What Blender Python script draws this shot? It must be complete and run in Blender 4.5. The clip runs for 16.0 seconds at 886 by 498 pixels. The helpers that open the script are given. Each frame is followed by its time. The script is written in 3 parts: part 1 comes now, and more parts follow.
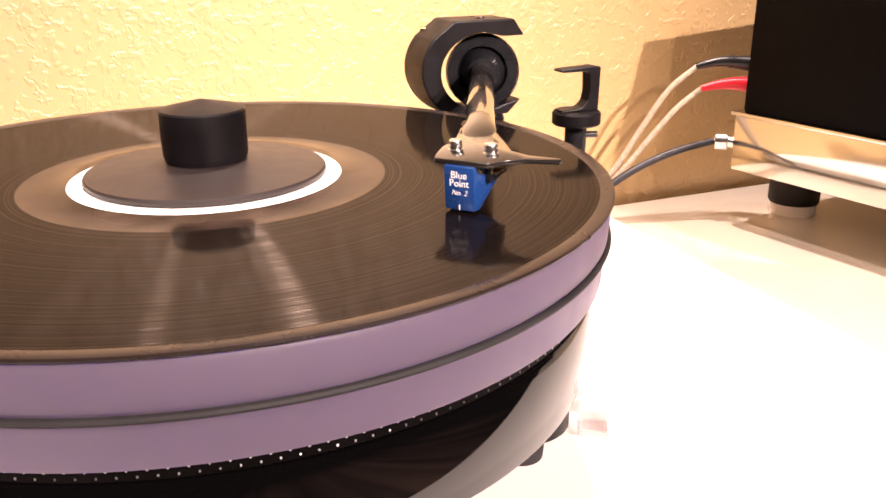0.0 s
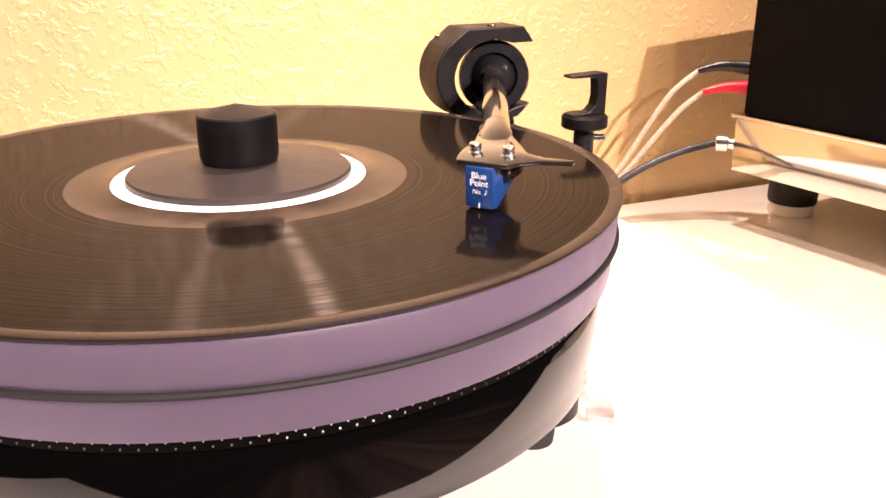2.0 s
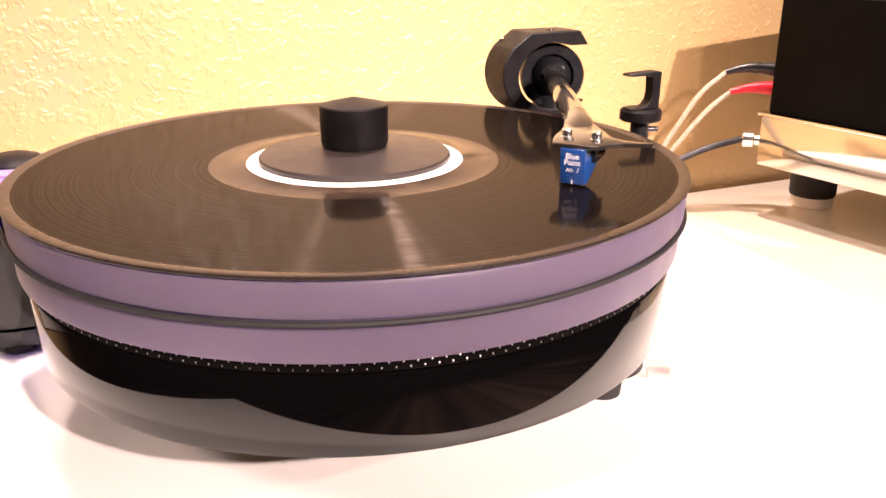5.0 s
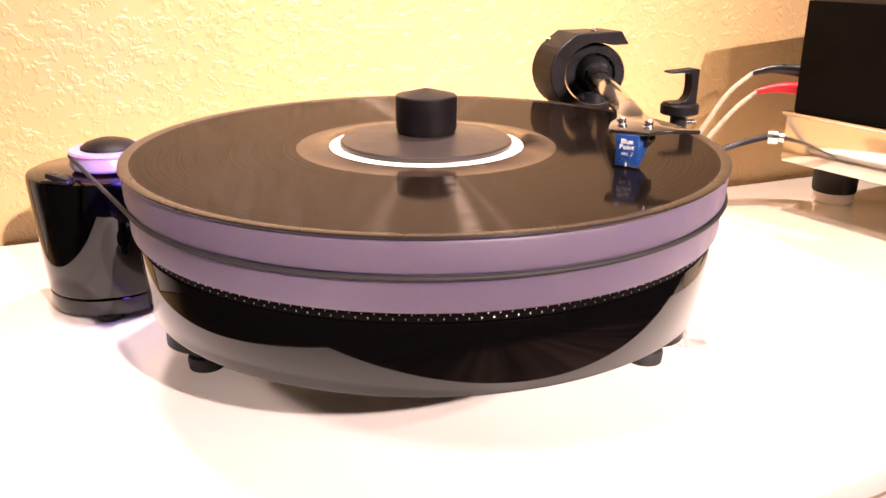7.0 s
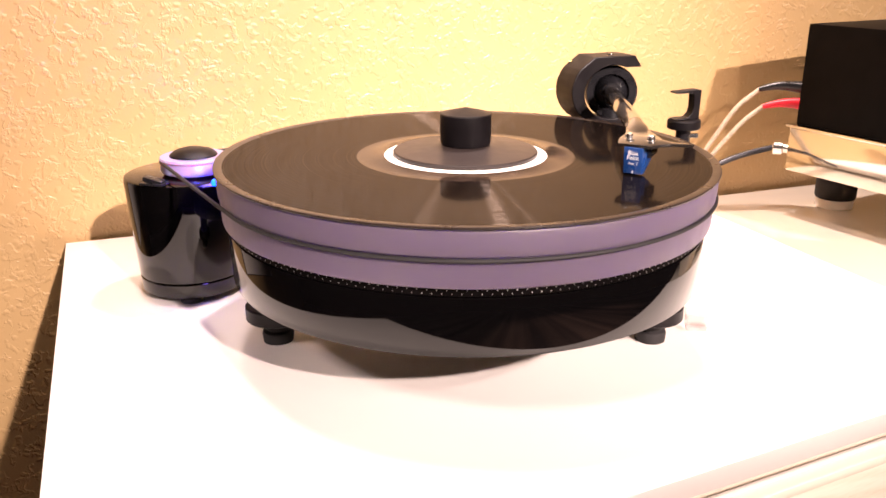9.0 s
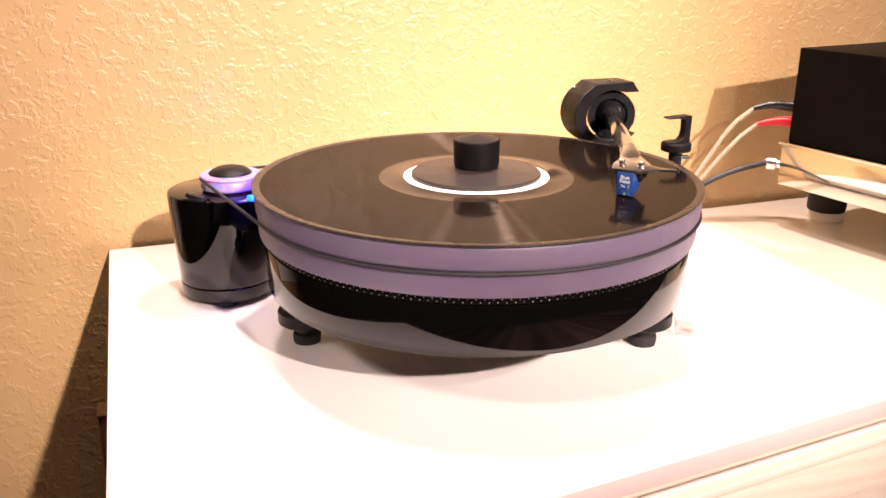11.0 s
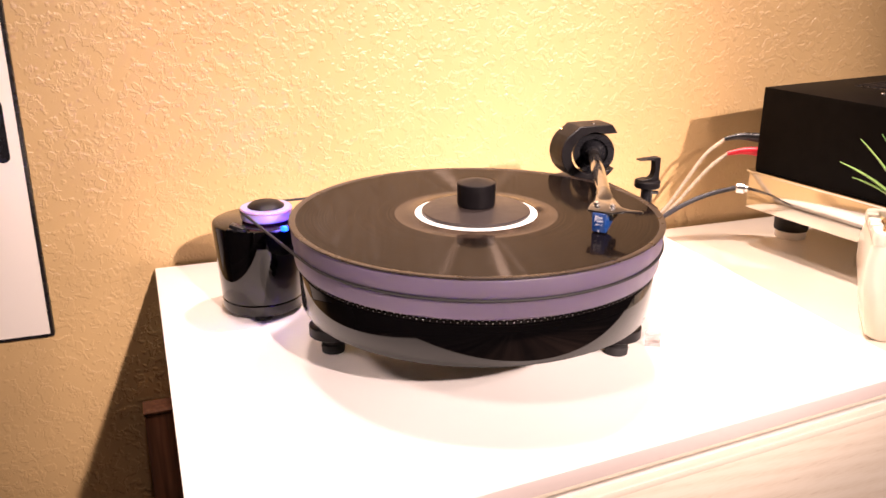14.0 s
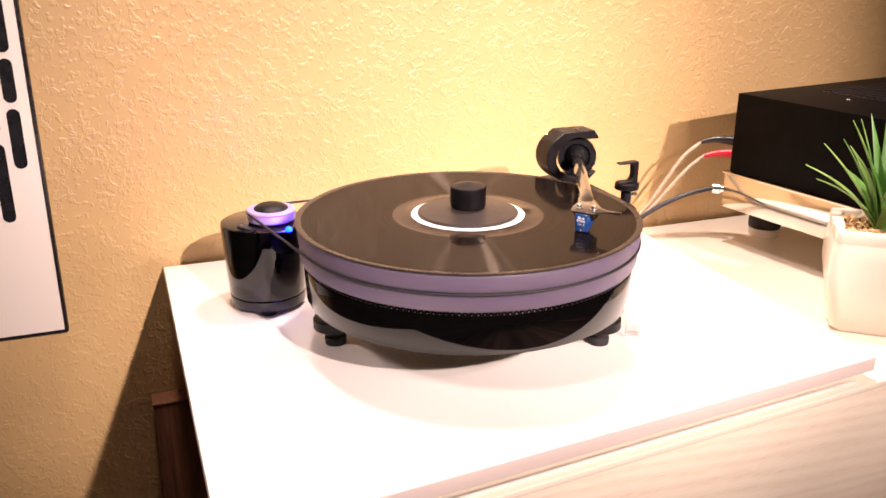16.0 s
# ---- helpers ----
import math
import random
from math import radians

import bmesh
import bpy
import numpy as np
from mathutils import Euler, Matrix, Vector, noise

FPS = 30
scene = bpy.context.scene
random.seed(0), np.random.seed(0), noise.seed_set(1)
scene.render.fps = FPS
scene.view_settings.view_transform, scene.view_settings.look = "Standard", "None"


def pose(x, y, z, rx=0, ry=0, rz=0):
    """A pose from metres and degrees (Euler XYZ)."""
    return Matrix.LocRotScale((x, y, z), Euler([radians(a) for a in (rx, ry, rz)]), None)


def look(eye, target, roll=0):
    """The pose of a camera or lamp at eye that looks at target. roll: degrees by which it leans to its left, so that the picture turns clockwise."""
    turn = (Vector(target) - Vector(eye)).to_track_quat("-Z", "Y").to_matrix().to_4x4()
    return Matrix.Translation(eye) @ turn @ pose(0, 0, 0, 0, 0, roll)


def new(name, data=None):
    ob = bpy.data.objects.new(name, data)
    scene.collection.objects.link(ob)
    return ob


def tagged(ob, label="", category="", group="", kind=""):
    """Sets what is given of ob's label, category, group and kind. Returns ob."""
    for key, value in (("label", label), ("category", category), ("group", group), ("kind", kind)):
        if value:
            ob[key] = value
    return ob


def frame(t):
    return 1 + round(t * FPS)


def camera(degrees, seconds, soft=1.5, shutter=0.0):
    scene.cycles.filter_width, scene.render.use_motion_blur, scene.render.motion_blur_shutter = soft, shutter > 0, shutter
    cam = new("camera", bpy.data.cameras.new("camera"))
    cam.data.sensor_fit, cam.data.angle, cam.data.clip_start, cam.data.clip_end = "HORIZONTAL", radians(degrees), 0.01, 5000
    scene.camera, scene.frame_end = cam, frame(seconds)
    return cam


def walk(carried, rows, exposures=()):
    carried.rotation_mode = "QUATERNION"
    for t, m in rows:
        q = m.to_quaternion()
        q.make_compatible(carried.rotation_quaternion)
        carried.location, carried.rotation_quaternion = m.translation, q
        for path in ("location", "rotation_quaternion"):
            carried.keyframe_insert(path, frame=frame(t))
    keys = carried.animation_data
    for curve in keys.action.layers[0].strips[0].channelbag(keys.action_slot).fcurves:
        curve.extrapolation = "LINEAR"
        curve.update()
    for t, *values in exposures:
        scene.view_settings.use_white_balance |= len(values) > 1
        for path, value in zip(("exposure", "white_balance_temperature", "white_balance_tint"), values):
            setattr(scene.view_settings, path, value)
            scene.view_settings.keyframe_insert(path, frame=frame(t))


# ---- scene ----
cam = camera(54.41, 16.0, soft=1.6)
# seconds, eye, yaw, pitch, roll
PATH = [
    (0.0, -0.0449, -0.3238, 0.2030, -23.648, -20.078, 0.238),
    (0.5, -0.0450, -0.3237, 0.2041, -23.661, -20.170, 0.185),
    (1.0, -0.0481, -0.3274, 0.2058, -23.576, -20.203, 0.126),
    (1.5, -0.0521, -0.3328, 0.2067, -23.555, -20.129, 0.148),
    (2.0, -0.0598, -0.3402, 0.2087, -23.583, -20.047, 0.159),
    (2.5, -0.0659, -0.3512, 0.2114, -23.491, -20.017, 0.210),
    (3.0, -0.0788, -0.3575, 0.2132, -23.480, -20.002, 0.106),
    (3.5, -0.0891, -0.3600, 0.2114, -23.568, -19.952, 0.126),
    (6.0, -0.1377, -0.3897, 0.2149, -23.209, -19.517, 0.041),
    (6.5, -0.1474, -0.3974, 0.2129, -22.869, -19.433, -0.005),
    (7.0, -0.1600, -0.4071, 0.2152, -22.546, -19.467, -0.143),
    (7.5, -0.1713, -0.4171, 0.2157, -22.061, -19.296, -0.067),
    (8.0, -0.1816, -0.4300, 0.2194, -21.612, -19.190, -0.114),
    (8.5, -0.1901, -0.4564, 0.2278, -21.167, -19.108, -0.088),
    (11.0, -0.2168, -0.5318, 0.2622, -19.890, -18.984, -0.109),
    (11.5, -0.2207, -0.5428, 0.2714, -19.629, -19.020, -0.161),
    (12.0, -0.2284, -0.5561, 0.2808, -19.465, -19.083, -0.121),
    (12.5, -0.2377, -0.5788, 0.2951, -19.235, -19.108, -0.150),
    (13.0, -0.2415, -0.5929, 0.3044, -19.029, -19.178, -0.153),
    (13.5, -0.2459, -0.6106, 0.3142, -19.315, -19.213, -0.126),
    (14.0, -0.2533, -0.6241, 0.3205, -19.777, -19.180, -0.085),
    (14.5, -0.2618, -0.6402, 0.3289, -19.955, -19.213, -0.088),
    (15.0, -0.2675, -0.6556, 0.3342, -20.214, -19.185, -0.079),
    (15.5, -0.2724, -0.6645, 0.3339, -20.390, -19.118, -0.061),
    (16.0, -0.2766, -0.6714, 0.3395, -20.638, -19.326, -0.077),
]
walk(cam, [(t, pose(x, y, z, 90 + pitch, roll, yaw)) for t, x, y, z, yaw, pitch, roll in PATH],
     exposures=[(0.0, -0.08), (3.5, 0.0), (6.0, 0.12), (8.5, 0.03), (11.0, -0.08), (16.0, -0.16)])

# ---- world and lamps ----
WALL_Y = 0.2935      # face of the rear wall
RECORD_Z = 0.1180    # playing surface
CAB_Z = -0.0230      # top of the cabinet

world = bpy.data.worlds.new("world")
scene.world = world
world.use_nodes = True
world.node_tree.nodes["Background"].inputs[0].default_value = (1.0, 0.75, 0.5, 1)
world.node_tree.nodes["Background"].inputs[1].default_value = 0.004


def spot_lamp(name, eye, target, radius, watts, angle, blend, colour):
    data = bpy.data.lights.new(name, "SPOT")
    data.energy, data.color, data.shadow_soft_size = watts, colour, radius
    data.spot_size, data.spot_blend = radians(angle), blend
    ob = new(name, data)
    ob.matrix_world = look(eye, target)
    return ob


WARM = (1.0, 0.765, 0.695)
spot_lamp("track_spot", (0.36, -2.50, 1.45), (-0.06, 0.29, 0.09), 0.03, 760, 21, 1.0, WARM)
spot_lamp("track_spot", (1.20, -2.40, 1.62), (0.30, 0.27, 0.06), 0.03, 680, 20.5, 1.0, WARM)
spot_lamp("ceiling_spot", (0.270, 0.205, 1.34), (0.27, 0.06, 0.0), 0.04, 125, 62, 0.9, WARM)
spot_lamp("ceiling_spot", (-0.232, 0.110, 1.50), (0.0, 0.0, 0.0), 0.05, 72, 70, 0.9, WARM)
spot_lamp("side_spot", (-1.40, -0.80, 1.42), (-0.02, -0.10, 0.0), 0.14, 125, 15, 0.8, WARM)
# Added lamp without a known source: brightens the floor for the plinth's reflection.
spot_lamp("added_floor_spot", (0.80, -1.60, 1.85), (0.80, -1.60, -0.7), 0.05, 330, 60, 0.8, WARM)


# ---- materials ----
def mat(name, base, rough=0.5, metal=0.0, **more):
    m = bpy.data.materials.new(name)
    m.use_nodes = True
    b = m.node_tree.nodes["Principled BSDF"]
    b.inputs["Base Color"].default_value = (*base, 1)
    b.inputs["Roughness"].default_value = rough
    b.inputs["Metallic"].default_value = metal
    for key, value in more.items():
        b.inputs[key.replace("_", " ")].default_value = value
    return m


def node(m, kind, **inputs):
    n = m.node_tree.nodes.new(kind)
    for key, value in inputs.items():
        n.inputs[key.replace("_", " ")].default_value = value
    return n


def link(m, a, b):
    m.node_tree.links.new(a, b)


def bsdf(m):
    return m.node_tree.nodes["Principled BSDF"]


def coords(m, stretch=(1, 1, 1), kind="Object"):
    tc = node(m, "ShaderNodeTexCoord")
    mp = node(m, "ShaderNodeMapping")
    mp.inputs["Scale"].default_value = stretch
    link(m, tc.outputs[kind], mp.inputs["Vector"])
    return mp.outputs["Vector"]


def ramp(m, fac, stops):
    r = node(m, "ShaderNodeValToRGB")
    el = r.color_ramp.elements
    while len(el) < len(stops):
        el.new(0.5)
    for e, (p, c) in zip(el, stops):
        e.position, e.color = p, (*c, 1) if len(c) == 3 else c
    link(m, fac, r.inputs["Fac"])
    return r.outputs["Color"]


def noise_tex(m, vec, scale, detail=3.0, rough=0.5):
    n = node(m, "ShaderNodeTexNoise", Scale=scale, Detail=detail, Roughness=rough)
    link(m, vec, n.inputs["Vector"])
    return n.outputs["Fac"]


def vary(m, base, scale, spread, stretch=(1, 1, 1), detail=4.0):
    """Two-tone mottling of the base colour."""
    f = noise_tex(m, coords(m, stretch), scale, detail)
    lo = tuple(c * (1 - spread) for c in base)
    hi = tuple(min(1, c * (1 + spread)) for c in base)
    link(m, ramp(m, f, [(0.3, lo), (0.7, hi)]), bsdf(m).inputs["Base Color"])


def relief(m, fac, strength, distance):
    b = node(m, "ShaderNodeBump", Strength=strength, Distance=distance)
    link(m, fac, b.inputs["Height"])
    link(m, b.outputs["Normal"], bsdf(m).inputs["Normal"])


def rough_vary(m, scale, lo, hi, stretch=(1, 1, 1)):
    f = noise_tex(m, coords(m, stretch), scale, 4.0)
    mr = node(m, "ShaderNodeMapRange", From_Min=0.3, From_Max=0.7, To_Min=lo, To_Max=hi)
    link(m, f, mr.inputs["Value"])
    link(m, mr.outputs["Result"], bsdf(m).inputs["Roughness"])


def plaster_material():
    """Troweled knockdown plaster: flattened islands with crinkled rims and small blisters."""
    m = mat("knockdown_plaster", (0.51, 0.347, 0.166), 0.36)
    vary(m, (0.51, 0.347, 0.166), 5.0, 0.06)
    rough_vary(m, 90.0, 0.28, 0.46)
    v = coords(m)
    warp = node(m, "ShaderNodeTexNoise", Scale=70.0, Detail=2.0)
    link(m, v, warp.inputs["Vector"])
    push = node(m, "ShaderNodeVectorMath")
    push.operation = "MULTIPLY"
    push.inputs[1].default_value = (0.012, 0.012, 0.012)
    link(m, warp.outputs["Color"], push.inputs[0])
    bent = node(m, "ShaderNodeVectorMath")
    link(m, v, bent.inputs[0])
    link(m, push.outputs["Vector"], bent.inputs[1])
    isles = ramp(m, noise_tex(m, bent.outputs["Vector"], 95.0, 3.0, 0.55), [(0.52, (0, 0, 0)), (0.60, (1, 1, 1)), (0.72, (0.8, 0.8, 0.8))])
    cells = node(m, "ShaderNodeTexVoronoi", Scale=120.0)
    link(m, bent.outputs["Vector"], cells.inputs["Vector"])
    blister = ramp(m, cells.outputs["Distance"], [(0.14, (0.75, 0.75, 0.75)), (0.36, (0, 0, 0))])
    both = node(m, "ShaderNodeMath")
    both.operation = "MAXIMUM"
    link(m, isles, both.inputs[0])
    link(m, blister, both.inputs[1])
    add = node(m, "ShaderNodeMath")
    add.operation = "MULTIPLY_ADD"
    add.inputs[1].default_value = 0.16
    link(m, noise_tex(m, v, 420.0, 2.0), add.inputs[0])
    link(m, both.outputs[0], add.inputs[2])
    relief(m, add.outputs[0], 0.42, 0.0011)
    return m


PLASTER = plaster_material()

WHITE_BOARD = mat("white_laminate", (0.80, 0.77, 0.74), 0.42)
vary(WHITE_BOARD, (0.80, 0.77, 0.74), 9.0, 0.02)
rough_vary(WHITE_BOARD, 30.0, 0.36, 0.5)

# The board's front face, with its weaker light put into a duller colour.
FRONT_STRIP = mat("dulled_front_face", (0.62, 0.54, 0.515), 0.5)
vary(FRONT_STRIP, (0.62, 0.54, 0.515), 40.0, 0.05, (0.1, 1, 1))

ASH = mat("light_ash_wood", (0.66, 0.55, 0.42), 0.5)


def ash_grain():
    """Brushed ash: long wavering lines along the length, with a finer streak between them."""
    m = ASH
    wave = node(m, "ShaderNodeTexWave", Scale=46.0, Distortion=9.0, Detail=3.0, Detail_Scale=0.5)
    wave.bands_direction = "DIAGONAL"
    link(m, coords(m, (0.03, 1.0, 1.0)), wave.inputs["Vector"])
    fine = noise_tex(m, coords(m, (1.5, 160.0, 160.0)), 4.0, 4.0, 0.6)
    f = node(m, "ShaderNodeMath")
    f.operation = "MULTIPLY_ADD"
    f.inputs[1].default_value = 0.32
    link(m, wave.outputs["Fac"], f.inputs[0])
    half = node(m, "ShaderNodeMath")
    half.operation = "MULTIPLY"
    half.inputs[1].default_value = 0.95
    link(m, fine, half.inputs[0])
    link(m, half.outputs[0], f.inputs[2])
    link(m, ramp(m, f.outputs[0], [(0.15, (0.62, 0.52, 0.40)), (0.45, (0.78, 0.69, 0.56)), (0.8, (0.84, 0.76, 0.64))]), bsdf(m).inputs["Base Color"])
    relief(m, f.outputs[0], 0.3, 0.0005)


ash_grain()

DARK_WOOD = mat("dark_brown_wood", (0.085, 0.04, 0.02), 0.45)


def dark_grain():
    m = DARK_WOOD
    f = noise_tex(m, coords(m, (25.0, 25.0, 1.5)), 8.0, 5.0)
    link(m, ramp(m, f, [(0.3, (0.10, 0.040, 0.020)), (0.7, (0.22, 0.095, 0.05))]), bsdf(m).inputs["Base Color"])
    relief(m, f, 0.3, 0.0005)


dark_grain()

PIANO_BLACK = mat("black_lacquer", (0.002, 0.0018, 0.002), 0.04, Specular_IOR_Level=0.55)
rough_vary(PIANO_BLACK, 40.0, 0.025, 0.06)
SATIN_BLACK = mat("satin_black_paint", (0.006, 0.005, 0.006), 0.42, Specular_IOR_Level=0.2)
vary(SATIN_BLACK, (0.006, 0.005, 0.006), 60.0, 0.3)
rough_vary(SATIN_BLACK, 80.0, 0.36, 0.5)
RISER = mat("taupe_riser_foam", (0.11, 0.088, 0.074), 0.8)
vary(RISER, (0.11, 0.088, 0.074), 120.0, 0.12)
AMP_BLACK = mat("powder_coated_black", (0.0025, 0.002, 0.002), 0.5, Specular_IOR_Level=0.045)
vary(AMP_BLACK, (0.0025, 0.002, 0.002), 70.0, 0.35)
RUBBER = mat("black_rubber", (0.012, 0.011, 0.012), 0.7)
vary(RUBBER, (0.012, 0.011, 0.012), 80.0, 0.3)
BLACK_PLASTIC = mat("black_plastic", (0.010, 0.010, 0.012), 0.3)
rough_vary(BLACK_PLASTIC, 90.0, 0.22, 0.34)
CARBON = mat("lacquered_carbon", (0.02, 0.017, 0.015), 0.12, Specular_IOR_Level=0.9, Coat_Weight=1.0, Coat_Roughness=0.03)
CHROME = mat("chrome", (0.85, 0.84, 0.82), 0.08, 1.0)
rough_vary(CHROME, 60.0, 0.16, 0.28)
POLISHED = mat("polished_steel", (0.66, 0.65, 0.62), 0.035, 1.0)
rough_vary(POLISHED, 25.0, 0.07, 0.12)
STEEL = mat("brushed_steel", (0.6, 0.58, 0.55), 0.3, 1.0)
SATIN_METAL = mat("satin_aluminium", (0.80, 0.76, 0.72), 0.42, 0.25)
rough_vary(SATIN_METAL, 60.0, 0.36, 0.5, (0.1, 1, 1))
BLUE = mat("blue_plastic", (0.011, 0.048, 0.19), 0.28, Coat_Weight=0.4, Coat_Roughness=0.1)
rough_vary(BLUE, 150.0, 0.22, 0.36)
INK = mat("white_ink", (0.85, 0.85, 0.85), 0.5)
GOLD = mat("gold_pin", (0.8, 0.55, 0.2), 0.25, 1.0)
PAPER = mat("white_paper_label", (0.88, 0.87, 0.83), 0.6)
vary(PAPER, (0.88, 0.87, 0.83), 120.0, 0.02)
RED = mat("red_plastic", (0.65, 0.012, 0.03), 0.3)
rough_vary(RED, 90.0, 0.25, 0.4)
CABLE_GREY = mat("clear_jacket_cable", (0.40, 0.33, 0.25), 0.35)
vary(CABLE_GREY, (0.40, 0.33, 0.25), 300.0, 0.2)
CABLE_BLACK = mat("black_jacket_cable", (0.012, 0.012, 0.018), 0.4)
CERAMIC = mat("white_glazed_ceramic", (0.80, 0.73, 0.62), 0.22, Coat_Weight=0.3, Coat_Roughness=0.08)
vary(CERAMIC, (0.80, 0.73, 0.62), 14.0, 0.05)
GRAVEL = mat("tan_gravel", (0.45, 0.30, 0.13), 0.7)
LEAF = mat("green_leaf", (0.07, 0.17, 0.035), 0.42)
FACE_WHITE = mat("white_enamel", (0.82, 0.76, 0.70), 0.35)
vary(FACE_WHITE, (0.82, 0.76, 0.70), 6.0, 0.02)
FLOORING = mat("brown_plank_floor", (0.10, 0.05, 0.03), 0.4)
vary(FLOORING, (0.17, 0.11, 0.085), 6.0, 0.8, (1, 0.03, 1), 2.0)
# For walls out of view, darkened so that gloss black parts reflect little.
UNSEEN_WALL = mat("unseen_wall_dark_tan", (0.13, 0.075, 0.045), 0.8)
vary(UNSEEN_WALL, (0.13, 0.075, 0.045), 2.0, 0.1)
CEILING_PAINT = mat("off_white_ceiling_paint", (0.6, 0.55, 0.46), 0.9)
vary(CEILING_PAINT, (0.6, 0.55, 0.46), 3.0, 0.04)
CLEAR = mat("clear_plastic", (0.66, 0.58, 0.58), 0.10, Alpha=0.34)
GLASS_WHITE = mat("white_backed_glass", (0.78, 0.71, 0.60), 0.2, Coat_Weight=0.6, Coat_Roughness=0.03)
vary(GLASS_WHITE, (0.78, 0.71, 0.60), 6.0, 0.03)


def leaf_tint():
    m = LEAF
    isl = node(m, "ShaderNodeObjectInfo")
    f = noise_tex(m, coords(m), 60.0, 3.0)
    add = node(m, "ShaderNodeMath")
    link(m, isl.outputs["Random"], add.inputs[0])
    link(m, f, add.inputs[1])
    link(m, ramp(m, add.outputs[0], [(0.4, (0.06, 0.16, 0.03)), (0.9, (0.12, 0.28, 0.055)), (1.0, (0.22, 0.36, 0.10))]), bsdf(m).inputs["Base Color"])


leaf_tint()


def gravel_tint():
    f = node(GRAVEL, "ShaderNodeNewGeometry")
    link(GRAVEL, ramp(GRAVEL, f.outputs["Random Per Island"], [(0.0, (0.24, 0.13, 0.05)), (0.5, (0.48, 0.31, 0.13)), (1.0, (0.66, 0.5, 0.28))]),
         bsdf(GRAVEL).inputs["Base Color"])


gravel_tint()


def acrylic_material():
    """Frosted acrylic of the platter and the pulley."""
    m = mat("frosted_acrylic", (0.118, 0.094, 0.148), 0.42, Specular_IOR_Level=0.4, Subsurface_Weight=0.5, Subsurface_Scale=0.06)
    bsdf(m).inputs["Subsurface Radius"].default_value = (0.3, 0.25, 1.0)
    vary(m, (0.118, 0.094, 0.148), 8.0, 0.04)
    rough_vary(m, 60.0, 0.36, 0.5)
    return m


ACRYLIC = acrylic_material()
PULLEY_ACRYLIC = mat("clear_frosted_acrylic", (0.36, 0.30, 0.55), 0.3, Subsurface_Weight=0.6, Subsurface_Scale=0.02)


def vinyl_material():
    """Concentric grooves: gloss stretched along the radius, fine rings by distance from the spindle."""
    m = mat("black_vinyl", (0.004, 0.003, 0.0027), 0.3, Specular_IOR_Level=0.0, Coat_Weight=0.26, Coat_Roughness=0.075)
    tan = node(m, "ShaderNodeTangent")
    tan.direction_type, tan.axis = "RADIAL", "Z"
    sheen = node(m, "ShaderNodeBsdfAnisotropic", Roughness=0.2, Anisotropy=0.85)
    link(m, tan.outputs["Tangent"], sheen.inputs["Tangent"])
    both = node(m, "ShaderNodeAddShader")
    link(m, bsdf(m).outputs["BSDF"], both.inputs[0])
    link(m, sheen.outputs["BSDF"], both.inputs[1])
    link(m, both.outputs["Shader"], m.node_tree.nodes["Material Output"].inputs["Surface"])
    tc = node(m, "ShaderNodeTexCoord")
    mul = node(m, "ShaderNodeVectorMath")
    mul.operation = "MULTIPLY"
    mul.inputs[1].default_value = (1, 1, 0)
    link(m, tc.outputs["Object"], mul.inputs[0])
    ln = node(m, "ShaderNodeVectorMath")
    ln.operation = "LENGTH"
    link(m, mul.outputs["Vector"], ln.inputs[0])
    radius = ln.outputs["Value"]
    rings = node(m, "ShaderNodeTexNoise", Scale=2600.0, Detail=4.0)
    rings.noise_dimensions = "1D"
    link(m, radius, rings.inputs["W"])
    bands = node(m, "ShaderNodeTexNoise", Scale=180.0, Detail=3.0)
    bands.noise_dimensions = "1D"
    link(m, radius, bands.inputs["W"])
    relief(m, rings.outputs["Fac"], 0.05, 0.00010)
    mr = node(m, "ShaderNodeMapRange", From_Min=0.3, From_Max=0.7, To_Min=0.12, To_Max=0.18)
    link(m, bands.outputs["Fac"], mr.inputs["Value"])
    link(m, mr.outputs["Result"], sheen.inputs["Roughness"])
    grooves = node(m, "ShaderNodeTexNoise", Scale=1000.0, Detail=5.0, Roughness=0.7)
    grooves.noise_dimensions = "1D"
    link(m, radius, grooves.inputs["W"])
    link(m, ramp(m, grooves.outputs["Fac"], [(0.36, (0.006, 0.005, 0.0045)), (0.52, (0.020, 0.0165, 0.014)), (0.66, (0.052, 0.044, 0.038))]), sheen.inputs["Color"])
    return m


VINYL = vinyl_material()
RUNOUT = mat("marbled_smooth_vinyl", (0.030, 0.020, 0.015), 0.14, Specular_IOR_Level=0.10)
vary(RUNOUT, (0.030, 0.020, 0.015), 70.0, 0.5)
rough_vary(RUNOUT, 110.0, 0.10, 0.20)

RIM_VINYL = mat("smooth_vinyl", (0.020, 0.0135, 0.011), 0.3, Specular_IOR_Level=0.34)
rough_vary(RIM_VINYL, 50.0, 0.26, 0.31)
CLAMP_BLACK = mat("anodised_black", (0.024, 0.018, 0.017), 0.42, Specular_IOR_Level=0.35)
rough_vary(CLAMP_BLACK, 140.0, 0.39, 0.45)

LED_GLOW = bpy.data.materials.new("blue_led")
LED_GLOW.use_nodes = True
bsdf(LED_GLOW).inputs["Base Color"].default_value = (0.05, 0.2, 1, 1)
bsdf(LED_GLOW).inputs["Emission Color"].default_value = (0.0, 0.035, 1.0, 1)
bsdf(LED_GLOW).inputs["Emission Strength"].default_value = 14.0


# ---- mesh helpers ----
HOME = {}


def thing(name, at, label, category, group="", kind=""):
    ob = new(name)
    ob.empty_display_size = 0.02
    ob.location = at
    HOME[ob] = Vector(at)
    return tagged(ob, label, category, group, kind)


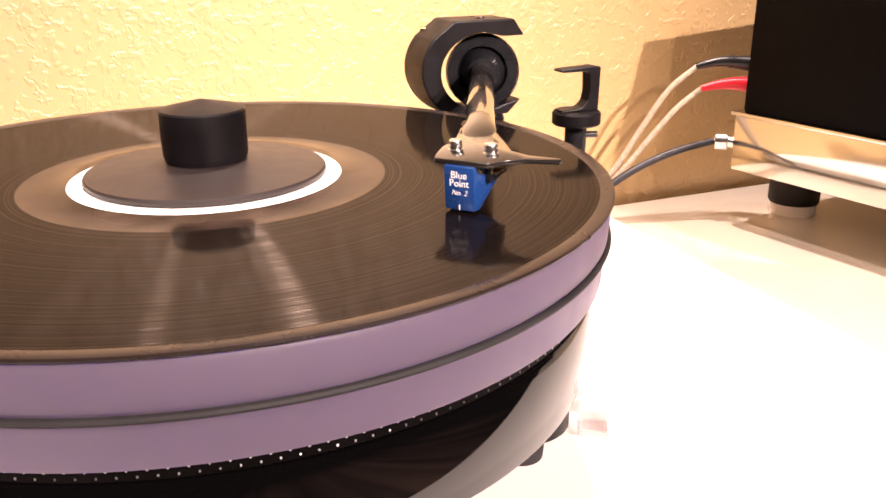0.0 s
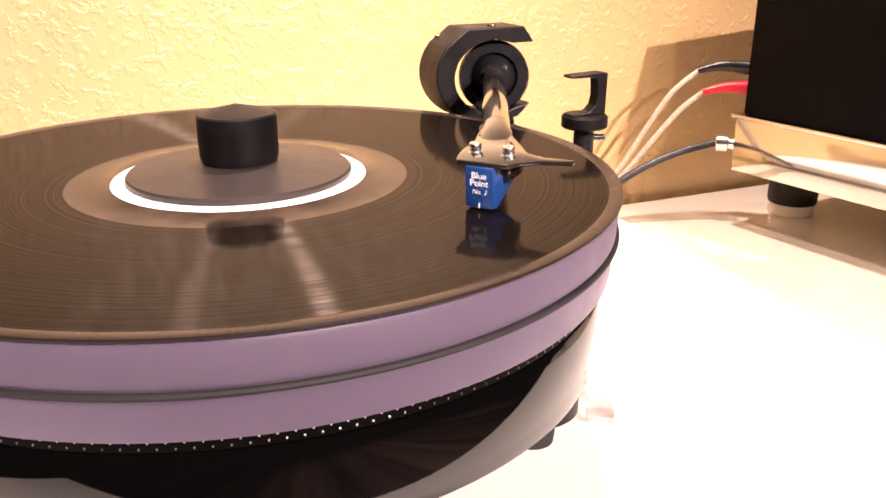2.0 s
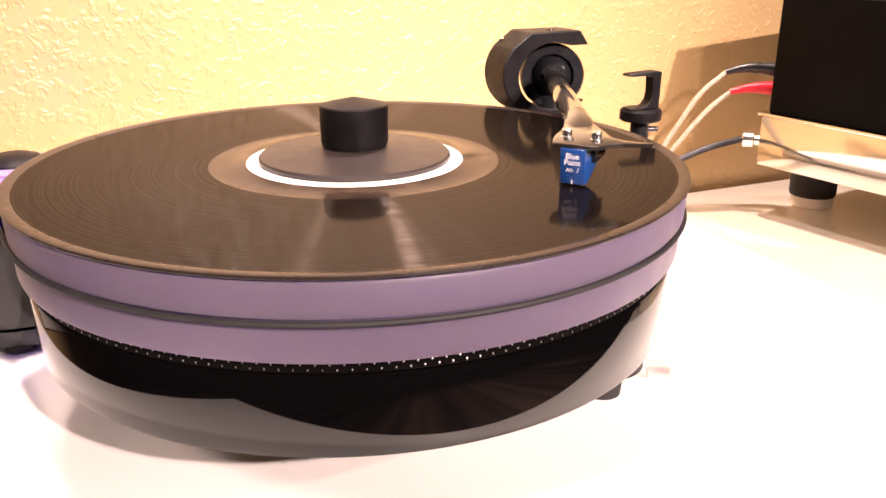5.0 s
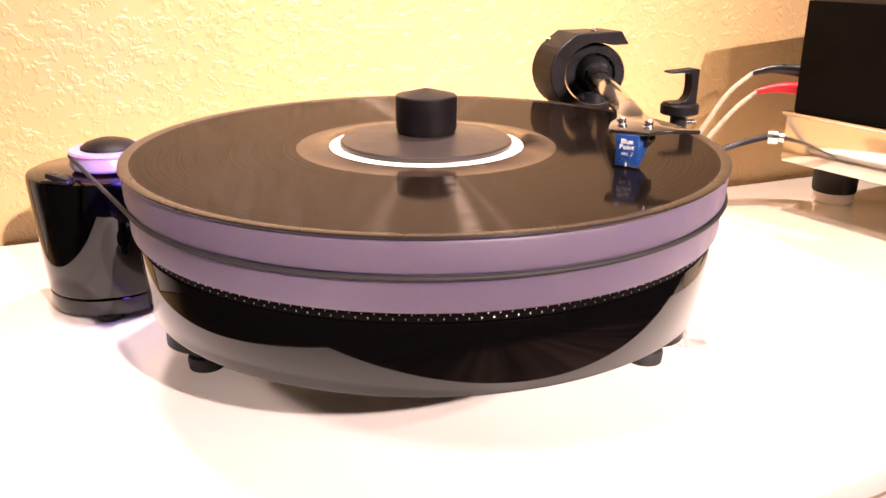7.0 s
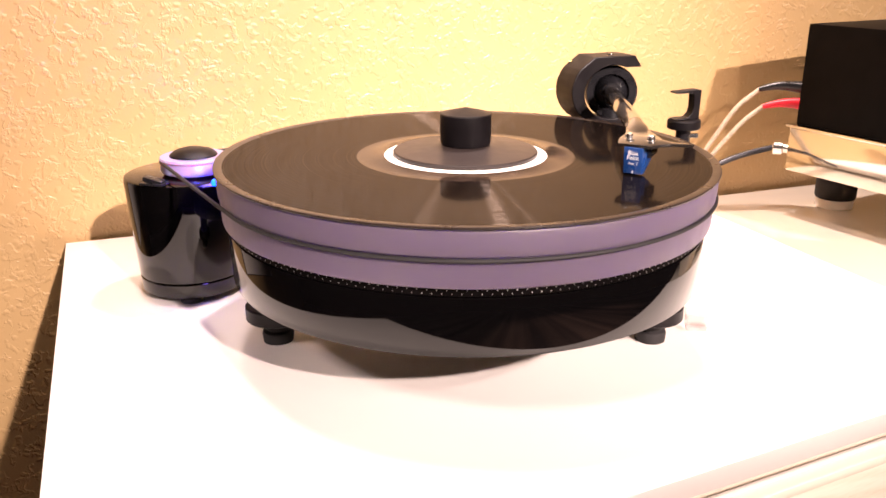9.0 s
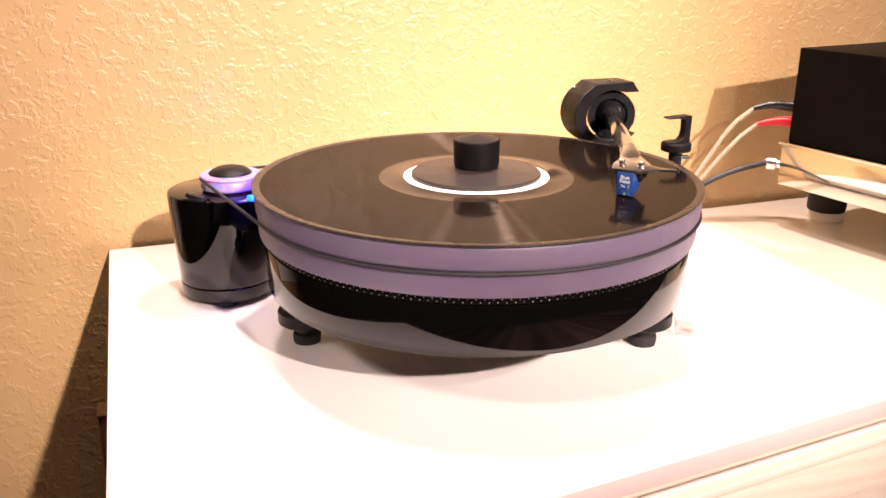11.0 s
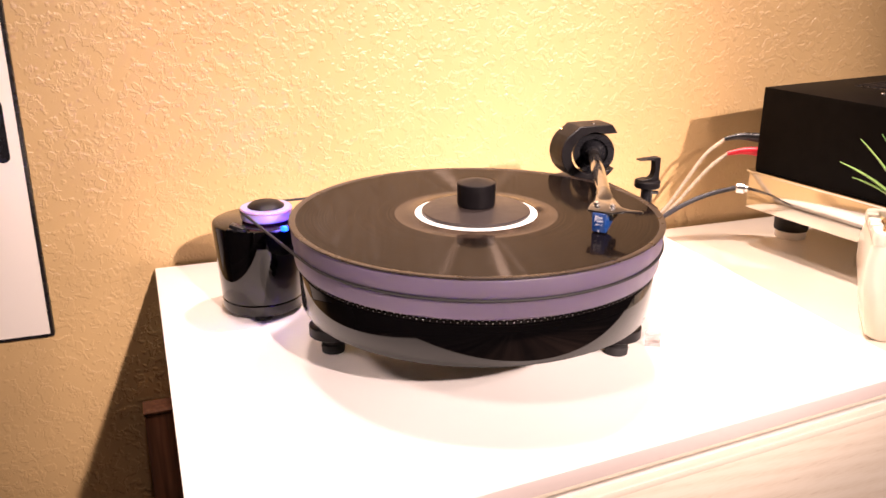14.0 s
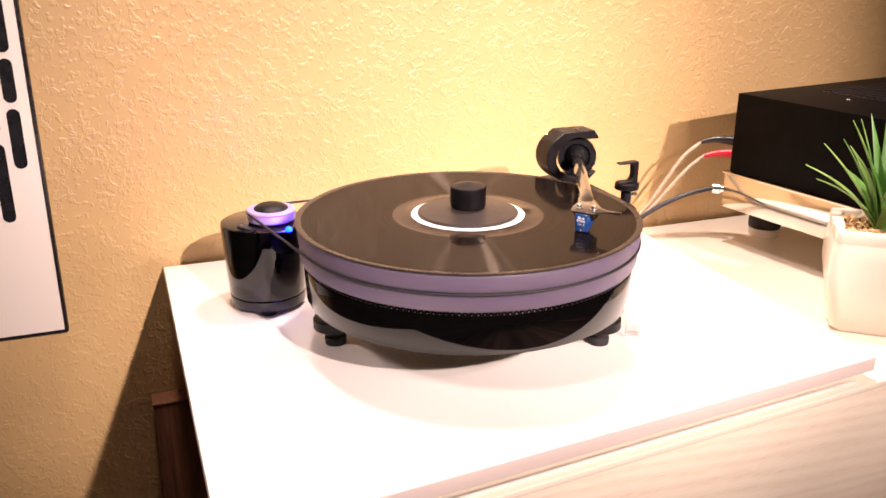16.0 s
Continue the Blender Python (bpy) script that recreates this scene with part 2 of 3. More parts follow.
def finish(name, bm, material, angle=35):
    bmesh.ops.recalc_face_normals(bm, faces=bm.faces)
    me = bpy.data.meshes.new(name)
    bm.to_mesh(me)
    bm.free()
    me.polygons.foreach_set("use_smooth", [True] * len(me.polygons))
    me.set_sharp_from_angle(angle=radians(angle))
    me.materials.append(material)
    return me


def part(name, bm, material, parent, label="", angle=35):
    """One mesh under a thing or a part, given in world coordinates."""
    home = HOME[parent]
    bmesh.ops.translate(bm, verts=bm.verts, vec=-home)
    ob = new(name, finish(name, bm, material, angle))
    ob.parent = parent
    HOME[ob] = home
    return tagged(ob, label)


def single(name, bm, material, at, label, category, group="", kind="", angle=35):
    bmesh.ops.translate(bm, verts=bm.verts, vec=-Vector(at))
    ob = new(name, finish(name, bm, material, angle))
    ob.location = at
    HOME[ob] = Vector(at)
    return tagged(ob, label, category, group, kind)


def box(x0, x1, y0, y1, z0, z1, bevel=0.0, segments=2, turn=None):
    bm = bmesh.new()
    bmesh.ops.create_cube(bm, size=1)
    for v in bm.verts:
        v.co = Vector((x0 + (v.co.x + 0.5) * (x1 - x0), y0 + (v.co.y + 0.5) * (y1 - y0), z0 + (v.co.z + 0.5) * (z1 - z0)))
    if bevel:
        bmesh.ops.bevel(bm, geom=bm.edges[:], offset=bevel, segments=segments, profile=0.5, affect="EDGES")
    if turn is not None:
        bmesh.ops.transform(bm, matrix=turn, verts=bm.verts)
    return bm


def lathe(profile, seg=96, at=(0, 0), closed=False):
    """Turn (radius, z) pairs about the upright axis at `at`."""
    bm = bmesh.new()
    rings = []
    for r, z in profile:
        if r < 1e-6:
            rings.append([bm.verts.new((at[0], at[1], z))])
        else:
            rings.append([bm.verts.new((at[0] + r * math.cos(2 * math.pi * k / seg), at[1] + r * math.sin(2 * math.pi * k / seg), z)) for k in range(seg)])
    pairs = list(zip(rings, rings[1:]))
    if closed:
        pairs.append((rings[-1], rings[0]))
    for a, b in pairs:
        for k in range(seg):
            n = (k + 1) % seg
            if len(a) == 1 and len(b) == 1:
                continue
            if len(a) == 1:
                bm.faces.new((a[0], b[n], b[k]))
            elif len(b) == 1:
                bm.faces.new((a[k], a[n], b[0]))
            else:
                bm.faces.new((a[k], a[n], b[n], b[k]))
    return bm


def prism(outline, low, high, m=None, bevel=0.0):
    """An outline in x, y, raised from low to high, then moved by m."""
    bm = bmesh.new()
    a = [bm.verts.new((x, y, low)) for x, y in outline]
    b = [bm.verts.new((x, y, high)) for x, y in outline]
    bm.faces.new(a[::-1])
    bm.faces.new(b)
    for k in range(len(a)):
        n = (k + 1) % len(a)
        bm.faces.new((a[k], a[n], b[n], b[k]))
    bmesh.ops.recalc_face_normals(bm, faces=bm.faces)
    if bevel:
        bmesh.ops.bevel(bm, geom=bm.edges[:], offset=bevel, segments=2, profile=0.5, affect="EDGES", clamp_overlap=True)
    if m is not None:
        bmesh.ops.transform(bm, matrix=m, verts=bm.verts)
    return bm


def spline(points, steps=10):
    """Points along a smooth line through the given ones."""
    p = [Vector(q) for q in points]
    p = [2 * p[0] - p[1], *p, 2 * p[-1] - p[-2]]
    out = []
    for i in range(1, len(p) - 2):
        for s in range(steps):
            t = s / steps
            a, b, c, d = p[i - 1:i + 3]
            out.append(0.5 * (2 * b + (c - a) * t + (2 * a - 5 * b + 4 * c - d) * t * t + (3 * b - a - 3 * c + d) * t ** 3))
    out.append(p[-2])
    return out


def tube(points, radii, seg=14, cap=True):
    """A round bar along points; radii: one number or one for each point."""
    n = len(points)
    radii = [radii] * n if isinstance(radii, (int, float)) else radii
    bm = bmesh.new()
    rings, side = [], None
    for i, (p, r) in enumerate(zip(points, radii)):
        d = (Vector(points[min(i + 1, n - 1)]) - Vector(points[max(i - 1, 0)])).normalized()
        if side is None:
            side = d.orthogonal().normalized()
        side = (side - d * side.dot(d)).normalized()
        up = d.cross(side)
        rings.append([bm.verts.new(Vector(p) + r * (math.cos(2 * math.pi * k / seg) * side + math.sin(2 * math.pi * k / seg) * up)) for k in range(seg)])
    for a, b in zip(rings, rings[1:]):
        for k in range(seg):
            bm.faces.new((a[k], a[(k + 1) % seg], b[(k + 1) % seg], b[k]))
    if cap:
        bm.faces.new(rings[0][::-1])
        bm.faces.new(rings[-1])
    return bm


def merge(*bms):
    out = bms[0]
    for b in bms[1:]:
        me = bpy.data.meshes.new("tmp")
        b.to_mesh(me)
        b.free()
        out.from_mesh(me)
        bpy.data.meshes.remove(me)
    return out


def lettering(text, height, m, slant=0.0):
    """Raised letters of the built-in font, lying in x, y of the pose m."""
    cu = bpy.data.curves.new("letters", "FONT")
    cu.body, cu.size, cu.align_x, cu.extrude = text, height, "CENTER", 0.00006
    cu.offset, cu.shear = height * (0.006 - 0.06 * slant), slant
    ob = new("letters", cu)
    me = bpy.data.meshes.new_from_object(ob.evaluated_get(bpy.context.evaluated_depsgraph_get()))
    bm = bmesh.new()
    bm.from_mesh(me)
    bpy.data.objects.remove(ob)
    bpy.data.curves.remove(cu)
    bpy.data.meshes.remove(me)
    bmesh.ops.transform(bm, matrix=m, verts=bm.verts)
    return bm


# ---- the room ----
FLOOR_Z = -0.72
single("wall_north", box(-2.2, 3.0, WALL_Y, WALL_Y + 0.12, FLOOR_Z, 1.9), PLASTER, (0.4, WALL_Y, FLOOR_Z),
       "tan knockdown-textured plaster wall under warm light", "wall", kind="structure")
single("floor", box(-2.2, 3.0, -5.2, WALL_Y, FLOOR_Z - 0.1, FLOOR_Z), FLOORING, (0.4, -2.0, FLOOR_Z - 0.1),
       "dark brown floor of the room", "floor", kind="structure")
single("ceiling", box(-2.2, 3.0, -5.2, WALL_Y, 1.9, 2.0), CEILING_PAINT, (0.4, -2.0, 1.9),
       "off-white painted ceiling", "ceiling", kind="structure")
# Three unseen walls, added to give the reflections a dark surround.
single("wall_south", box(-2.2, 3.0, -5.3, -5.2, FLOOR_Z, 1.9), UNSEEN_WALL, (0.4, -5.2, FLOOR_Z), "unseen dark tan wall that closes off the room", "wall", kind="structure")
single("wall_west", box(-2.3, -2.2, -5.2, WALL_Y, FLOOR_Z, 1.9), UNSEEN_WALL, (-2.2, -2.0, FLOOR_Z), "unseen dark tan wall that closes off the room", "wall", kind="structure")
single("wall_east", box(3.0, 3.1, -5.2, WALL_Y, FLOOR_Z, 1.9), UNSEEN_WALL, (3.0, -2.0, FLOOR_Z), "unseen dark tan wall that closes off the room", "wall", kind="structure")


# ---- cabinet and board ----
def front(x, ahead=0.0):
    """The cabinet's front runs at a slight angle to the wall."""
    return -0.1652 + 0.093 * (x - 0.3236) - ahead


def slab(x0, x1, ahead, y1, z0, z1, bevel=0.0):
    return prism([(x0, front(x0, ahead)), (x1, front(x1, ahead)), (x1, y1), (x0, y1)], z0, z1, bevel=bevel)


def build_cabinet():
    t = thing("media_cabinet", (0.45, 0.06, FLOOR_Z), "light ash media cabinet with a cream glass top against the wall", "cabinet")
    under = CAB_Z - 0.006
    part("body", slab(-0.19, 1.25, -0.042, 0.279, FLOOR_Z, under - 0.0005, 0.002), ASH, t)
    for x0, x1 in ((-0.19, 0.528), (0.532, 1.25)):
        for z0, z1 in ((-0.330, under - 0.0015), (FLOOR_Z + 0.05, -0.334)):
            d = part("drawer_front", prism([(x0, front(x0, -0.022)), (x1, front(x1, -0.022)), (x1, front(x1, -0.0415)), (x0, front(x0, -0.0415))], z0, z1, bevel=0.0015), ASH, t)
            xm, zm = (x0 + x1) / 2, (z0 + z1) / 2
            part("handle", tube([(xm - 0.06, front(xm - 0.06, -0.022), zm), (xm - 0.06, front(xm - 0.06, 0.0), zm), (xm + 0.06, front(xm + 0.06, 0.0), zm), (xm + 0.06, front(xm + 0.06, -0.022), zm)], 0.004), STEEL, d)
    part("glass_top", slab(-0.195, 1.255, 0.0065, 0.283, under, CAB_Z, 0.0009), GLASS_WHITE, t, "cream back-painted glass top")
    return t


build_cabinet()


def build_board():
    """The white shelf board, on a low metal-edged riser."""
    t = thing("shelf_board", (0.03, 0.05, CAB_Z), "white laminate board raised on a metal-edged riser", "board")
    part("board", slab(-0.2505, 0.3225, 0.0, 0.2865, -0.0140, 0.0, 0.0010), WHITE_BOARD, t)
    part("riser", slab(-0.19, 0.285, -0.030, 0.272, CAB_Z, -0.0140), RISER, t, "taupe riser pad")
    rail = [(-0.19, front(-0.19, -0.0010)), (0.303, front(0.303, -0.0010)), (0.303, front(0.303, -0.0040)), (-0.19, front(-0.19, -0.0040))]
    part("metal_rail", prism(rail, CAB_Z, CAB_Z + 0.0027, bevel=0.0008), SATIN_METAL, t, "satin metal rail")
    # Added strip that tones down the front face under the track spots.
    band = [(-0.2495, front(-0.2495, 0.0008)), (0.3215, front(0.3215, 0.0008)), (0.3215, front(0.3215, 0.0001)), (-0.2495, front(-0.2495, 0.0001))]
    part("dulled_front_strip", prism(band, -0.0133, -0.0008, bevel=0.0002), FRONT_STRIP, t, "added front strip, coloured duller and pinker for a less lit face")
    return t


build_board()
stand = thing("low_wooden_stand", (-0.24, 0.27, FLOOR_Z), "dark brown wooden stand against the wall beside the cabinet", "stand")
part("top", box(-0.2800, -0.1995, 0.2615, WALL_Y - 0.0035, -0.1600, -0.1560, 0.0008), DARK_WOOD, stand)
part("side_panel", box(-0.279, -0.200, 0.262, WALL_Y - 0.004, FLOOR_Z, -0.1600, 0.0012), DARK_WOOD, stand)


# ---- turntable ----
def build_turntable():
    t = thing("turntable", (0, 0, 0), "gloss black turntable with a frosted acrylic platter and carbon arm", "turntable")
    base = part("plinth", lathe([(0, 0.050), (0.1420, 0.0500), (0.1433, 0.0505), (0.1438, 0.0518), (0.1448, 0.0806), (0.1443, 0.0817), (0.1428, 0.0822), (0, 0.0822)], 160), PIANO_BLACK, t,
                "round gloss black lacquered plinth")
    for ang in (166, -27, 6, 70):
        reach = 0.1275 if ang == 6 else 0.1200
        x, y = reach * math.cos(radians(ang)), reach * math.sin(radians(ang))
        f = part("foot", lathe([(0, 0.050), (0.012, 0.050), (0.012, 0.026), (0.0185, 0.0255), (0.0195, 0.0245), (0.0195, 0.0165), (0.0185, 0.0155), (0.010, 0.0150), (0, 0.0150)], 48, (x, y)), SATIN_BLACK, t)
        part("pad", lathe([(0, 0.0150), (0.0075, 0.0150), (0.0075, 0.008), (0.0095, 0.007), (0.0100, 0.005), (0.0095, 0.0), (0, 0.0)], 40, (x, y)), RUBBER, f, "rubber pad")
    # sub-platter ring with its row of holes
    ring = part("sub_platter", lathe([(0, 0.0822), (0.1436, 0.0823), (0.1440, 0.0826), (0.1440, 0.0864), (0.1436, 0.0868), (0, 0.0868)], 160), AMP_BLACK, t, "black sub-platter ring with a row of holes")
    dots = []
    for row, z in ((0, 0.0854), (1, 0.0836)):
        for k in range(190):
            a = 2 * math.pi * (k + 0.5 * row) / 190
            c, s = math.cos(a), math.sin(a)
            d = lathe([(0, 0.0004), (0.0005, 0.0002), (0.0006, 0.0)], 6)
            bmesh.ops.scale(d, vec=(0.55, 0.75, 1.0), verts=d.verts)
            m = Matrix(((-s, 0, c, 0.1439 * c), (c, 0, s, 0.1439 * s), (0, 1, 0, z), (0, 0, 0, 1)))
            bmesh.ops.transform(d, matrix=m, verts=d.verts)
            dots.append(d)
    tagged(part("strobe_marking", merge(*dots), STEEL, ring), kind="stuff")
    plat = part("platter", lathe([(0, 0.0868), (0.1460, 0.0868), (0.1474, 0.0876), (0.1477, 0.0890), (0.1480, 0.1002), (0.1474, 0.1008), (0.1474, 0.1030), (0.1490, 0.1036),
                                  (0.1497, 0.1150), (0.1492, 0.1162), (0.1480, 0.1166), (0, 0.1166)], 192), ACRYLIC, t, "frosted mauve acrylic platter")
    # drive belt
    px, py, pr = -0.150, 0.137, 0.0225
    d = math.hypot(px, py)
    base_ang = math.atan2(py, px)
    off = math.acos((0.1485 - pr) / d)
    line = []
    for k in range(121):
        a = base_ang + off + (2 * math.pi - 2 * off) * k / 120
        line.append((0.1492 * math.cos(a), 0.1492 * math.sin(a), 0.1019))
    for k in range(25):
        a = base_ang - off + 2 * off * k / 24
        line.append((px + pr * math.cos(a), py + pr * math.sin(a), 0.0972))
    line.append(line[0])
    part("drive_belt", tube(line, 0.00115, 8, cap=False), RUBBER, t, "black round rubber belt")
    part("spindle", lathe([(0, 0.1166), (0.0036, 0.1166), (0.0036, 0.128), (0.003, 0.129), (0, 0.129)], 24), STEEL, t)
    build_arm(t)
    return t


def build_arm(t):
    # arm board behind the platter
    part("arm_board", prism([(0.1525 * math.cos(radians(a)), 0.1525 * math.sin(radians(a))) for a in (42, 35, 28, 21, 14, 7, 0, -6)] + [(0.166, -0.012), (0.176, 0.004), (0.180, 0.022), (0.180, 0.135), (0.165, 0.150), (0.125, 0.140)], 0.0940, 0.1040, bevel=0.0010), SATIN_BLACK, t, "matt black arm board")
    part("arm_post", lathe([(0, 0.056), (0.017, 0.056), (0.017, 0.094), (0, 0.094)], 40, (0.168, 0.102)), PIANO_BLACK, t)
    part("bridge", prism([(0.115, 0.075), (0.150, 0.045), (0.186, 0.090), (0.172, 0.135), (0.120, 0.130)], 0.051, 0.056), PIANO_BLACK, t)
    # the C-shaped yoke round the bearing
    cx, cz, r_out, r_in = 0.1655, 0.1340, 0.0365, 0.0262
    outer = [(0.1900, 0.1508), (0.1835, 0.1598), (0.1480, 0.1598)]
    for k in range(1, 13):
        a = radians(135 + 10 * k)
        outer.append((cx + r_out * math.cos(a), cz + r_out * 0.80 * math.sin(a)))
    outer += [(0.1810, 0.1085), (0.1888, 0.1162)]
    inner = []
    for k in range(0, 17):
        a = radians(300 - 13.0 * k)
        inner.append((cx + 0.001 + r_in * math.cos(a), cz - 0.0015 + r_in * 0.80 * math.sin(a)))
    inner += [(0.1770, 0.1508)]
    m = Matrix(((1, 0, 0, 0), (0, 0, 1, 0), (0, 1, 0, 0), (0, 0, 0, 1)))
    yoke = part("yoke", prism(outer + inner, 0.1015, 0.1285, m, 0.0009), SATIN_BLACK, t, "matt black C-shaped bearing yoke", 16)
    part("adjusting_screw", lathe([(0.0, 0.1606), (0.0024, 0.1606), (0.0027, 0.1600), (0.0027, 0.1596), (0, 0.1596)], 20, (0.168, 0.113)), BLACK_PLASTIC, yoke)
    part("side_pin", tube([(0.1440, 0.125, 0.1535), (0.1385, 0.1265, 0.1545)], 0.0011, 8), GOLD, yoke, "small brass pin")
    # bearing ring, facing along the arm
    pivot, tip = Vector((0.1700, 0.1130, 0.1312)), Vector((0.0936, -0.0407, 0.1362))
    ahead = (tip - pivot).normalized()
    turn = Matrix.Translation(pivot) @ ahead.to_track_quat("Z", "Y").to_matrix().to_4x4()
    ring = lathe([(0.0135, -0.006), (0.0192, -0.006), (0.0204, -0.004), (0.0204, 0.004), (0.0192, 0.006), (0.0140, 0.006), (0.0130, 0.004), (0.0130, -0.004)], 64, closed=True)
    bmesh.ops.transform(ring, matrix=turn, verts=ring.verts)
    part("bearing_ring", ring, BLACK_PLASTIC, t, "gloss black gimbal ring")
    part("pillar", lathe([(0, 0.1040), (0.0120, 0.1040), (0.0110, 0.1080), (0.0095, 0.1180), (0, 0.1180)], 36, (0.171, 0.113)), BLACK_PLASTIC, t)
    hub = lathe([(0, -0.030), (0.0125, -0.030), (0.0135, -0.028), (0.0135, -0.010), (0.0129, -0.006), (0.0129, 0.003), (0.0100, 0.008), (0.0080, 0.012), (0, 0.012)], 48)
    bmesh.ops.transform(hub, matrix=turn, verts=hub.verts)
    part("bearing_hub", hub, BLACK_PLASTIC, t)
    for s in (-1, 1):
        pin = lathe([(0, 0), (0.0016, 0), (0.0016, 0.005), (0, 0.005)], 12)
        bmesh.ops.transform(pin, matrix=turn @ pose(s * 0.0105 - 0.0025 * (s + 1), 0, 0, 0, 90, 0), verts=pin.verts)
        part("pivot_pin", pin, CHROME, t, "chrome pivot pin")
    n = 14
    pts = [pivot + (tip - pivot) * (0.05 + 0.95 * k / n) for k in range(n + 1)]
    part("arm_tube", tube(pts, [0.0064 - 0.0008 * k / n for k in range(n + 1)], 32), CARBON, t, "tapered gloss carbon arm tube")
    bm = bmesh.new()
    rings = []
    for d, w, top, low in ((-0.001, 0.0056, 0.1418, 0.1306), (0.004, 0.0058, 0.1414, 0.1315), (0.008, 0.0060, 0.1409, 0.1328), (0.012, 0.0062, 0.1403, 0.1342), (0.016, 0.0060, 0.1394, 0.1352), (0.020, 0.0054, 0.1383, 0.1357), (0.024, 0.0044, 0.1370, 0.1358)):
        h, z = (top - low) / 2, (top + low) / 2
        way = Vector((-0.45, -0.89, 0)).normalized()
        across = Vector((-way.y, way.x, 0)) * -1
        c = Vector((tip.x, tip.y, z)) + way * d
        rings.append([bm.verts.new(c + across * (w * math.cos(2 * math.pi * k / 28)) + Vector((0, 0, h * math.sin(2 * math.pi * k / 28)))) for k in range(28)])
    for a, b in zip(rings, rings[1:]):
        for k in range(28):
            bm.faces.new((a[k], a[(k + 1) % 28], b[(k + 1) % 28], b[k]))
    bm.faces.new(rings[0][::-1])
    bm.faces.new(rings[-1])
    neck = part("neck", bm, CARBON, t, "flattened neck of the arm", 60)
    part("set_screw", tube([(0.0878, -0.0412, 0.1372), (0.0869, -0.0416, 0.1380)], 0.0013, 12), CHROME, neck)
    # headshell: local x across, y ahead, z up
    ax = Vector((0.640, -0.768, 0))
    fw = Vector((-0.768, -0.640, 0))
    o = Vector((0.0755, -0.0735, 0.1345))
    shell = Matrix(((ax.x, fw.x, 0, o.x), (ax.y, fw.y, 0, o.y), (0, 0, 1, o.z), (0, 0, 0, 1))) @ Matrix.Rotation(radians(-4), 4, "X")
    outline = [(-0.0100, 0.0075), (-0.0085, 0.0120), (0.0105, 0.0120), (0.0135, 0.0075), (0.0190, 0.0035), (0.0300, 0.0005), (0.0302, -0.0012), (0.0190, -0.0008), (0.0120, -0.0035),
               (0.0060, -0.0120), (-0.0015, -0.0220), (-0.0072, -0.0330), (-0.0180, -0.0320), (-0.0150, -0.0210), (-0.0112, -0.0090), (-0.0115, 0.0000)]
    hs = part("headshell", prism(outline, 0.0, 0.0018, shell, 0.0004), CARBON, t, "flat lacquered headshell with finger lift")
    for s in (-1, 1):
        sc = lathe([(0, 0.0052), (0.0007, 0.0052), (0.0009, 0.0046), (0.0013, 0.0046), (0.0013, 0.0052), (0.0020, 0.0051), (0.0022, 0.0048), (0.0022, 0.0025), (0.0020, 0.0022), (0.0026, 0.0020), (0.0026, 0.0016), (0, 0.0016)], 24)
        bmesh.ops.transform(sc, matrix=shell @ pose(s * 0.00635 + 0.0005, 0.0015, 0), verts=sc.verts)
        part("screw", sc, CHROME, hs, "chrome socket screw")
    # cartridge
    side = [(0.0128, 0.0), (0.0128, -0.0148), (0.0085, -0.0154), (-0.0030, -0.0110), (-0.0120, -0.0065), (-0.0120, 0.0)]
    m = shell @ Matrix(((0, 0, 1, 0), (1, 0, 0, 0), (0, 1, 0, 0), (0, 0, 0, 1)))
    cart = part("cartridge", prism(side, -0.0048, 0.0058, m, 0.0004), BLUE, t, "blue plastic cartridge with white lettering")
    face = shell @ Matrix(((1, 0, 0, 0.0005), (0, 0, 1, 0.0128), (0, 1, 0, 0), (0, 0, 0, 1)))
    for text, h, dy in (("Blue", 0.0033, -0.0040), ("Point", 0.0033, -0.0067), ("No. 2", 0.0024, -0.0096)):
        part("lettering", lettering(text, h, face @ Matrix.Translation((0, dy, 0.0001)), 0.3 if "." in text else 0.0), INK, cart, "white lettering")
    tip_b = shell @ Vector((0.0005, 0.0112, -0.0150))
    part("stylus", tube([tip_b - fw * 0.004, tip_b + Vector((0, 0, -0.0008)), tip_b + fw * 0.0006 + Vector((0, 0, -0.0012))], [0.0006, 0.0004, 0.0003], 8), BLACK_PLASTIC, cart)
    part("guide_mark", box(-0.0002, 0.0002, -0.0001, 0.0001, -0.0016, 0.0, turn=shell @ Matrix.Translation((0.0005, 0.01295, -0.0130))), INK, cart)
    part("terminal_block", box(0.0056, 0.0078, -0.0095, 0.0040, -0.0076, -0.0012, 0.0003, turn=shell), BLACK_PLASTIC, cart, "black terminal block")
    for k in range(4):
        part("pin", tube([shell @ Vector((0.0076, -0.0030 + 0.0017 * k, -0.0045)), shell @ Vector((0.0094, -0.0030 + 0.0017 * k, -0.0047))], 0.0007, 8), GOLD, cart, "gold pin")
    # arm lift and rest
    x, y = 0.1770, 0.0250
    post = part("lift_post", lathe([(0, 0.1040), (0.0052, 0.1040), (0.0052, 0.1175), (0, 0.1175)], 28, (x, y)), BLACK_PLASTIC, t)
    part("lift_collar", lathe([(0, 0.1172), (0.0108, 0.1172), (0.0116, 0.1180), (0.0116, 0.1228), (0.0108, 0.1238), (0, 0.1238)], 48, (x, y)), SATIN_BLACK, t, "matt black round collar")
    knob = tube([(x + 0.004, y - 0.002, 0.1122), (x + 0.0095, y - 0.004, 0.1122)], 0.0016, 12)
    part("thumb_screw", knob, BLACK_PLASTIC, post)
